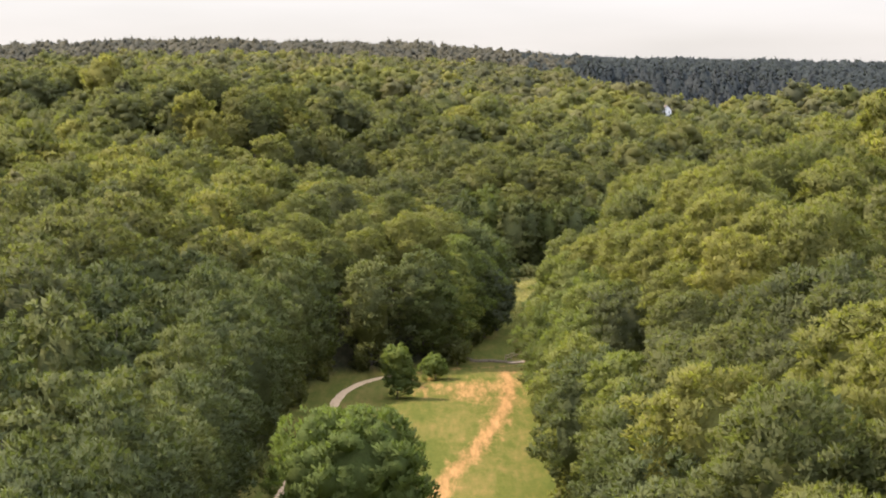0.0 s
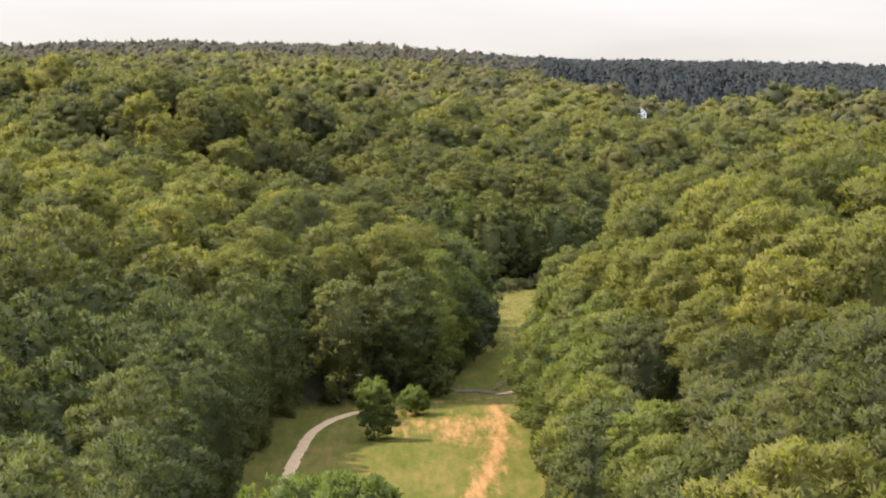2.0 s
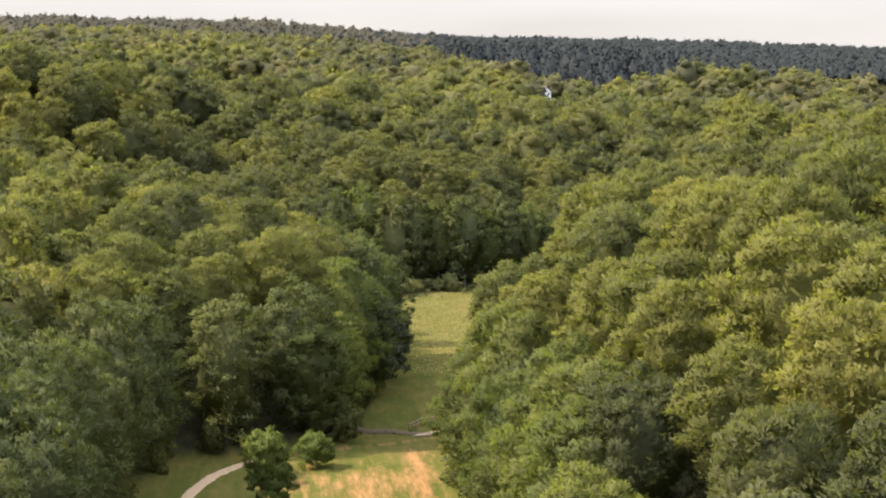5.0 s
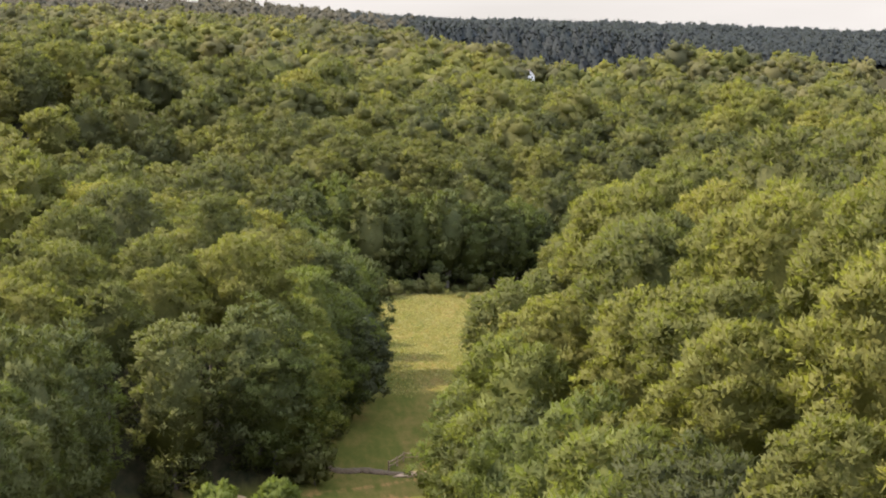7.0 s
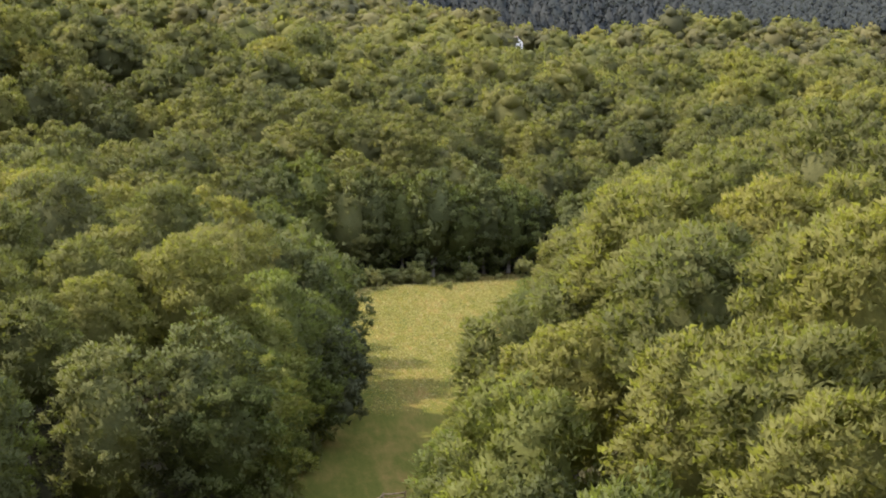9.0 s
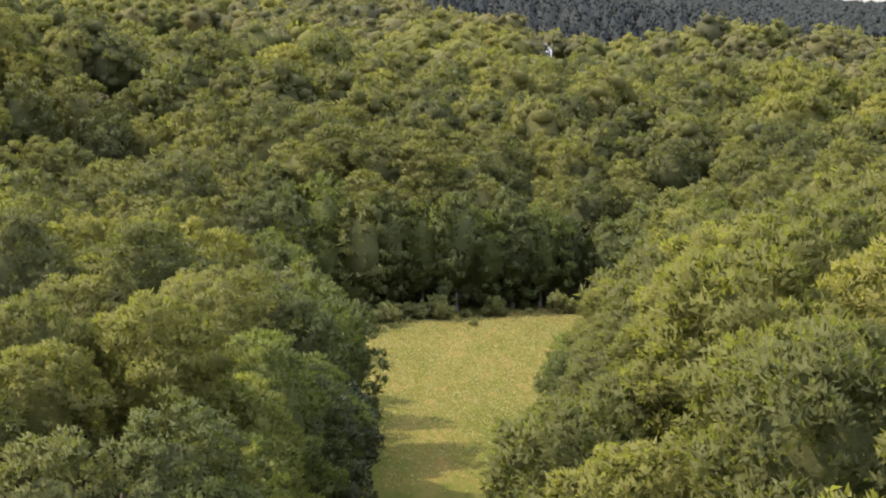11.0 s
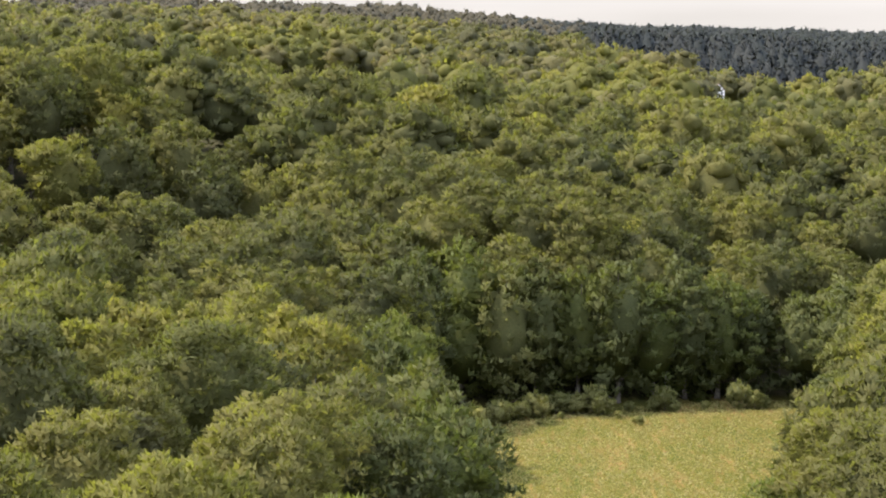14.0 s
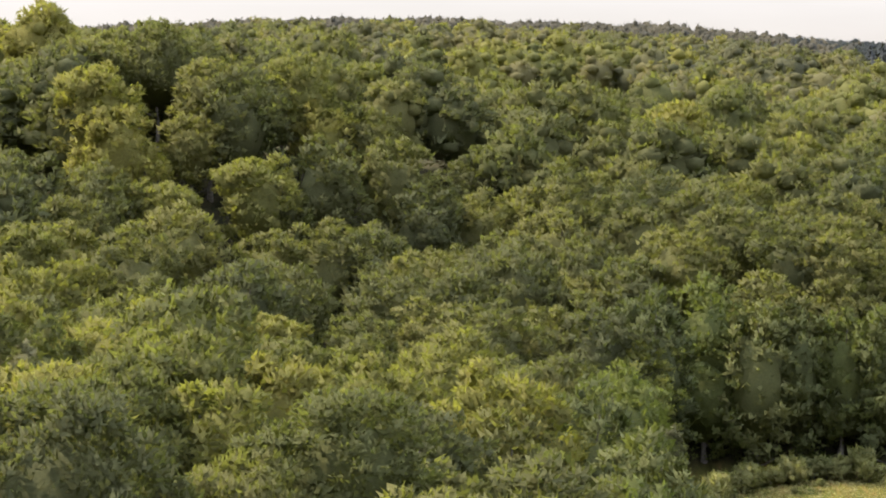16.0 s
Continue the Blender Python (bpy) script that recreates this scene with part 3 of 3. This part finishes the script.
for (x, y), value, out in zip(near, patch, from_meadow(near[:, 0], near[:, 1])):
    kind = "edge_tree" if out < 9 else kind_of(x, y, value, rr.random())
    # left trees near the path take the leaves with shade painted in
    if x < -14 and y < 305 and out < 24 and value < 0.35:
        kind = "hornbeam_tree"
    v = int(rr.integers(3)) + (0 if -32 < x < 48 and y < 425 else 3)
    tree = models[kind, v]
    if (kind, v) in used:
        tree = copy_thing(tree, Matrix())
    used.add((kind, v))
    s = rr.uniform(0.92, 1.22) if out > 9 else rr.uniform(0.62, 1.18)
    if out <= 9 and x > 14 and y > 336:           # lower growth along the narrow lane
        s = rr.uniform(0.55, 0.8) if y < 405 else rr.uniform(0.6, 0.95)
    if out <= 9 and (x < -14 or (340 < y < 415 and x < 12) or y > 530):           # the tall shady side of the meadow
        s = rr.uniform(0.98, 1.16)
    stand(tree, x, y, rr.uniform(0, 360), s, rr.uniform(0.84, 1.0) if out > 9 else rr.uniform(0.82, 1.08))
# pale birches along the end of the meadow
for n, (x, y, s) in enumerate(((36.8, 566.5, 0.78), (3.0, 521.0, 0.72), (8.5, 529.0, 0.62), (-1.5, 512.0, 0.7), (43.5, 566.0, 0.9))):
    used.add(("birch_tree", 3 + n % 3))
    stand(copy_thing(models["birch_tree", 3 + n % 3], Matrix()), x, y, 70 * n, s, 0.95)
for key, tree in models.items():
    if key not in used:
        stand(tree, -70, 300 + 8 * key[1], 0, 1.0)

# dark firs leaning over the narrow lane
firs = [plant("fir_tree", 960 + n, 4.2, 15.0, 0.4, 7000, 0.42, LEAF_FIR, BARK, "dark feathery fir with drooping branches beside the grass lane", "tree", "firs beside the lane", lobes=20, cone=0.5, droop=0.6, skirt=True, knots=170, heart=0.7) for n in range(2)]
stand(firs[0], 8.2, 399.0, 40, 1.0)
stand(firs[1], 11.0, 412.0, 160, 0.85)

shrub_models = [plant("hazel_bush", 850 + n, 2.2, 4.2, 0.0, 1100, 0.36, LEAF_OAK if n % 2 else LEAF_BEECH, BARK, "leafy hazel bush filling the foot of the forest edge", "bush", "hazel bushes along the forest edge", thick=0.08, lobes=8, skirt=True) for n in range(4)]
shrubs = rim_spots(4.0, 2.4, 33)
shrubs = shrubs[(shrubs[:, 1] > 180) & (shrubs[:, 1] < 540) & (to_polyline(shrubs[:, 0], shrubs[:, 1], PATHWAY) > 2.8)]
for n, (x, y) in enumerate(shrubs):
    shrub = shrub_models[n] if n < 4 else copy_thing(shrub_models[n % 4], Matrix())
    stand(shrub, x, y, rr.uniform(0, 360), rr.uniform(0.6, 1.15), rr.uniform(0.8, 1.25), 0.1)


def woodland(name, label, where, crowns, mat, seed, low, high, tall=1.0, even=0.0):
    """A far wood as one piece of joined trees; where: planting places; crowns: model crowns to draw from."""
    r = np.random.default_rng(seed)
    pick = r.integers(len(crowns), size=len(where))
    verts, faces, shade, tints, total = [], [], [], [], 0
    z = height(where[:, 0], where[:, 1])
    for (x, y), h, n in zip(where, z, pick):
        a, s = r.uniform(0, 6.283), r.uniform(low, high)
        c, q = math.cos(a) * s, math.sin(a) * s
        v, f, m = crowns[n]
        m = unit(m * (1 - even) + np.array((0, 0, even)))
        w, turned = np.empty_like(v), m.copy()
        turned[:, 0], turned[:, 1] = (m[:, 0] * c - m[:, 1] * q) / s, (m[:, 0] * q + m[:, 1] * c) / s
        w[:, 0], w[:, 1], w[:, 2] = v[:, 0] * c - v[:, 1] * q + x, v[:, 0] * q + v[:, 1] * c + y, v[:, 2] * s * tall * r.uniform(0.82, 1.14) + h
        verts.append(w), faces.append(f + total), shade.append(turned), tints.append(np.full(len(v), r.random(), np.float32))
        total += len(v)
    ob = mesh_object(name, np.concatenate(verts), np.concatenate(faces), mat, None, True, np.concatenate(shade))
    point_values(ob, "tree_tint", np.concatenate(tints))
    return tagged(ob, label, "woodland", "", "stuff")


mid = np.concatenate([spots(-150, -72, 270, 612, 11.8, 4), spots(80, 120, 300, 486, 11.8, 5), spots(110, 140, 486, 612, 11.8, 7), spots(-150, 175, 612, 770, 11.8, 6)])
mid = mid[(from_meadow(mid[:, 0], mid[:, 1]) > 9.0) & ~in_gap(mid) & (np.abs(mid[:, 0] - 15) < 90 + (mid[:, 1] - 300) * 0.24)]
choice, roll = slow_noise(mid, 60.0, 9.1), np.random.default_rng(5).random(len(mid))
sort = np.array([kind_of(x, y, c, q) for (x, y), c, q in zip(mid, choice, roll)])
MID = {k: [crown(300 + n * 5 + len(k), KINDS[k][3], KINDS[k][4], KINDS[k][5] * 0.8, 1500, 0.72, lobes=14, cone=KINDS[k][6], knots=130, heart=0.8) for n in range(5)] for k in ("beech_tree", "oak_tree", "birch_tree")}
for k, mat in (("beech_tree", LEAF_BEECH), ("oak_tree", LEAF_OAK), ("birch_tree", LEAF_BIRCH)):
    woodland("woodland", "dense " + k.split("_")[0] + " crowns covering the slope behind the meadow", mid[sort == k], MID[k], mat, 31 + len(k), 1.0, 1.36, 0.83)

far = np.concatenate([spots(-340, 360, 770, 1330, 12.4, 8)])
far = far[np.abs(far[:, 0] - 20) < 130 + (far[:, 1] - 600) * 0.27]
far = far[~((far[:, 1] > 1112) & (far[:, 0] > 78) & (far[:, 0] < 256 - 0.45 * (far[:, 1] - 1120)))]
far = far[~in_gap(far) & ~((far[:, 0] < -5) & (far[:, 1] < 930))]
FAR = [crown(500 + n, 5.8, 18.5, 4.0, 280, 0.95, lobes=9, knots=44, heart=0.86) for n in range(6)]
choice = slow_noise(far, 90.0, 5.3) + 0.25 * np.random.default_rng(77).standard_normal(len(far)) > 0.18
woodland("woodland", "far beech wood rolling up to the ridge", far[choice], FAR, LEAF_BEECH, 51, 0.86, 1.26, 0.84)
woodland("woodland", "far grey-green wood rolling up to the ridge, haze put into its leaf colour", far[~choice], FAR, LEAF_FAR_HAZE, 52, 0.86, 1.26, 0.84)
PINE = [crown(600 + n, 4.0, 25.0, 2.0, 110, 1.2, lobes=9, cone=0.75, knots=30, heart=0.8) for n in range(5)]
dark = spots(86, 300, 1120, 1330, 7.6, 10)
dark = dark[dark[:, 0] < 250 - 0.45 * (dark[:, 1] - 1120)]
woodland("woodland", "dark conifer wood below the far ridge, its needles blued for haze", dark, PINE, LEAF_DARK, 53, 0.66, 1.02, 1.0, 0.45)
RIDGE = [crown(700 + n, 6.8, 14.5, 0.5, 36, 1.5, lobes=4, knots=16, heart=0.88, main=ICO1) for n in range(6)]
last = spots(-640, 980, 2200, 2330, 7.2, 12)
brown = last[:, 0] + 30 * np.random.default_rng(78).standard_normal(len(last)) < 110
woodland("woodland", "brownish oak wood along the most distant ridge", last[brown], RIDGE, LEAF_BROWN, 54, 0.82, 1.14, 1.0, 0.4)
woodland("woodland", "dark conifer wood along the most distant ridge, haze put into its needle colour", last[~brown], RIDGE, LEAF_RIDGE_HAZE, 55, 0.86, 1.0, 1.0, 0.6)

# the same wood goes on over the slopes on both sides and behind
PLAIN = [crown(900 + n, 6.6, 18.0, 3.5, 36, 1.6, lobes=4, knots=20, heart=0.88, main=ICO1) for n in range(5)]
around = np.concatenate([spots(-290, 290, -190, 300, 12.5, 61), spots(-290, 290, 300, 770, 13.0, 62)])
wedge = np.where(around[:, 1] < 104, -1.0, np.where(around[:, 1] < 300, 12 + 0.23 * (around[:, 1] + 10), 78 + (around[:, 1] - 300) * 0.24))
shift = np.where(around[:, 1] < 300, 0.0, 15.0)
around = around[(np.abs(around[:, 0] - shift) > wedge + 16) & (from_meadow(around[:, 0], around[:, 1]) > 9)]
choice = slow_noise(around, 80.0, 2.9) > 0.0
woodland("woodland", "beech wood on the slopes above the near meadow", around[choice], PLAIN, LEAF_BEECH, 63, 0.95, 1.3, 0.8)
woodland("woodland", "oak wood on the slopes above the near meadow", around[~choice], PLAIN, LEAF_OAK, 64, 0.95, 1.3, 0.8)

# ---- bushes along the end of the meadow ----
bush_models = [plant("bush", 800 + n, 1.7, 2.9, 0.1, 700, 0.36, LEAF_BUSH, BARK, "low grey-green bush at the end of the dry meadow", "bush", "bushes along the meadow end", thick=0.06, lobes=7) for n in range(4)]
rb = np.random.default_rng(9)
hedge = smooth_line([(11, 514), (12.5, 530), (17, 546), (23, 551), (32, 554)], 30)
beds = [(x + rb.uniform(-1.6, 1.6), y + rb.uniform(-2.5, 1.5), rb.uniform(0.6, 1.2)) for x, y in hedge]
beds += [(37, 555.5, 0.5), (40.8, 556, 0.75), (42, 556.4, 1.15), (43.2, 555, 0.6), (48, 557, 0.45), (53, 557.5, 1.1), (55.2, 557, 0.9), (57, 558.5, 0.6), (62, 560, 0.7), (64.5, 561, 0.8), (67, 562, 0.55)]
beds += [(27 + rb.uniform(-4, 12), 545 + rb.uniform(-4, 4), rb.uniform(0.25, 0.4)) for n in range(5)]
for n, (x, y, s) in enumerate(beds):
    bush = bush_models[n] if n < 4 else copy_thing(bush_models[n % 4], Matrix())
    stand(bush, x, y, rb.uniform(0, 360), s, rb.uniform(0.8, 1.4), 0.05)


# ---- the white house among the far trees ----
def box(bm, x0, x1, y0, y1, z0, z1):
    m = bmesh.ops.create_cube(bm, size=1.0)["verts"]
    for v in m:
        v.co = Vector(((x0 + x1) / 2 + v.co.x * (x1 - x0), (y0 + y1) / 2 + v.co.y * (y1 - y0), (z0 + z1) / 2 + v.co.z * (z1 - z0)))


def part(name, bm, mat, parent, label=""):
    me = bpy.data.meshes.new(name)
    bm.to_mesh(me)
    bm.free()
    me.materials.append(mat)
    ob = new(name, me)
    ob.parent = parent
    return tagged(ob, label)


house = new("house")
walls = bmesh.new()
box(walls, -4.5, 4.5, -3.5, 3.5, -1.0, 5.2)
gable = [walls.verts.new(p) for p in ((-4.5, -3.5, 5.2), (4.5, -3.5, 5.2), (0, -3.5, 8.6), (-4.5, 3.5, 5.2), (4.5, 3.5, 5.2), (0, 3.5, 8.6))]
for f in ((0, 1, 2), (5, 4, 3), (0, 2, 5, 3), (1, 4, 5, 2)):
    walls.faces.new([gable[n] for n in f])
part("wall", walls, PLASTER, house)
for s in (-1, 1):
    slope = bmesh.new()
    box(slope, 0.0, 5.9, -4.0, 4.0, 0.0, 0.22)
    bmesh.ops.transform(slope, matrix=Matrix.Translation((0, 0, 8.75)) @ Matrix.Rotation(radians(37 if s > 0 else 143), 4, "Y"), verts=slope.verts)
    part("roof", slope, ROOF_TILE, house)
for wx, wz in ((-2.3, 1.5), (2.3, 1.5), (-2.3, 4.0), (2.3, 4.0)):
    glass = bmesh.new()
    box(glass, wx - 0.6, wx + 0.6, -3.56, -3.45, wz - 0.7, wz + 0.7)
    part("window", glass, PANE, house)
house.matrix_basis = pose(109.4, 1004, float(height(109.4, 1004)) - 0.2, 0, 0, 12) @ Matrix.Diagonal((0.5, 0.6, 0.7, 1))
tagged(house, "small white gabled house showing between far treetops", "house")

# ---- grass tufts on the meadow ----
rt = np.random.default_rng(15)
tx, ty = rt.uniform(4, 74, 180000), rt.uniform(415, 566, 180000)
ok = (from_meadow(tx, ty) < 1.5) & (rt.random(180000) < np.clip((ty - 410) / 60, 0, 1))
tx, ty = tx[ok][:52000], ty[ok][:52000]
n = len(tx)
foot = np.column_stack([tx, ty, height(tx, ty)])
a = rt.uniform(0, 6.283, n)
half = np.column_stack([np.cos(a), np.sin(a), 0 * a]) * rt.uniform(0.05, 0.16, n)[:, None]
tip = np.column_stack([rt.normal(0, 0.16, n), rt.normal(0, 0.16, n), rt.uniform(0.06, 0.2, n)])
blades = np.stack([foot - half, foot + half, foot + half * 0.5 + tip, foot - half * 0.6 + tip * 0.8], 1).reshape(-1, 3)
q = np.arange(n)[:, None] * 4
grass = mesh_object("meadow_grass", blades, (q + (0, 1, 2, 3)), TUFT)
tagged(grass, "dry straw-coloured grass tufts scattered over the meadow", "grass", "", "stuff")


# ---- the eroded bank and the broken rail fence across the narrow part of the meadow ----
def rough_tube(points, radii, seed, sides=8, rough=0.25):
    r = np.random.default_rng(seed)
    v, f = tube(points, radii, sides)
    return v + r.normal(0, rough, v.shape) * np.repeat(np.array(radii), sides)[:, None], f


bank_line = smooth_line([(0.5, 365.5), (3.5, 364.5), (6, 363), (8.5, 363.4), (11, 361.6), (14.2, 360)], 60)
bank_verts, bank_faces = rough_tube(np.column_stack([bank_line, height(bank_line[:, 0], bank_line[:, 1])]), 1.15 * np.sin(np.linspace(0.15, 2.99, 60)) ** 0.6 + 0.15, 5, 12, 0.07)
floor_z = height(bank_verts[:, 0], bank_verts[:, 1])
bank_verts[:, 2] = floor_z + (bank_verts[:, 2] - floor_z) * 0.22
SOIL = bark_material("bare_soil", (0.045, 0.032, 0.018), (0.125, 0.085, 0.046))
tagged(mesh_object("earth_bank", bank_verts, bank_faces, SOIL, None, True), "low eroded bank of bare brown soil across the grass", "bank")
SAND = bark_material("sandy_soil", (0.19, 0.13, 0.08), (0.34, 0.24, 0.15))
bar = np.array([(11.6, 359.2), (13.0, 359.4), (14.6, 360.4), (15.8, 361.6)], float)
bar_verts, bar_faces = rough_tube(np.column_stack([bar, height(bar[:, 0], bar[:, 1])]), [0.3, 1.2, 1.3, 0.4], 8, 12, 0.12)
floor_z = height(bar_verts[:, 0], bar_verts[:, 1])
bar_verts[:, 2] = floor_z + (bar_verts[:, 2] - floor_z) * 0.2
tagged(mesh_object("sand_patch", bar_verts, bar_faces, SAND, None, True), "pale bare sand patch at the end of the bank", "sand")

slip = np.array([(64, 569), (67, 571.5), (70, 574), (73, 577), (75, 580)], float)
slip_verts, slip_faces = rough_tube(np.column_stack([slip, height(slip[:, 0], slip[:, 1]) + 0.2]), [0.4, 1.6, 2.2, 2.0, 0.5], 6, 12, 0.12)
tagged(mesh_object("earth_bank", slip_verts, slip_faces, SAND, None, True), "slipped bank of pale reddish soil at the forest edge", "bank")

rail_fence = new("rail_fence")
fence_line = [Vector((11.4, 363.2)), Vector((12.5, 365.4)), Vector((13.4, 367.6)), Vector((15.6, 368.0))]
for n, p in enumerate(fence_line):
    z = float(height(p.x, p.y))
    v, f = rough_tube([(p.x, p.y, z - 0.3), (p.x + 0.02, p.y, z + 0.5), (p.x + 0.05 * (n - 1), p.y, z + 1.15)], [0.1, 0.095, 0.085], 60 + n, 7, 0.06)
    mesh_object("post", v, f, DEAD_WOOD, rail_fence, True)
for n, (p, q) in enumerate(zip(fence_line, fence_line[1:])):
    for level in (0.55, 1.0):
        zp, zq = float(height(p.x, p.y)) + level, float(height(q.x, q.y)) + level
        v, f = rough_tube([(p.x, p.y - 0.1, zp), ((p.x + q.x) / 2, (p.y + q.y) / 2 - 0.1, (zp + zq) / 2 - 0.05), (q.x, q.y - 0.1, zq)], [0.075, 0.08, 0.07], 70 + n, 6, 0.05)
        mesh_object("rail", v, f, DEAD_WOOD, rail_fence, True)
tagged(rail_fence, "weathered pale wooden rail fence beside the bank", "fence")
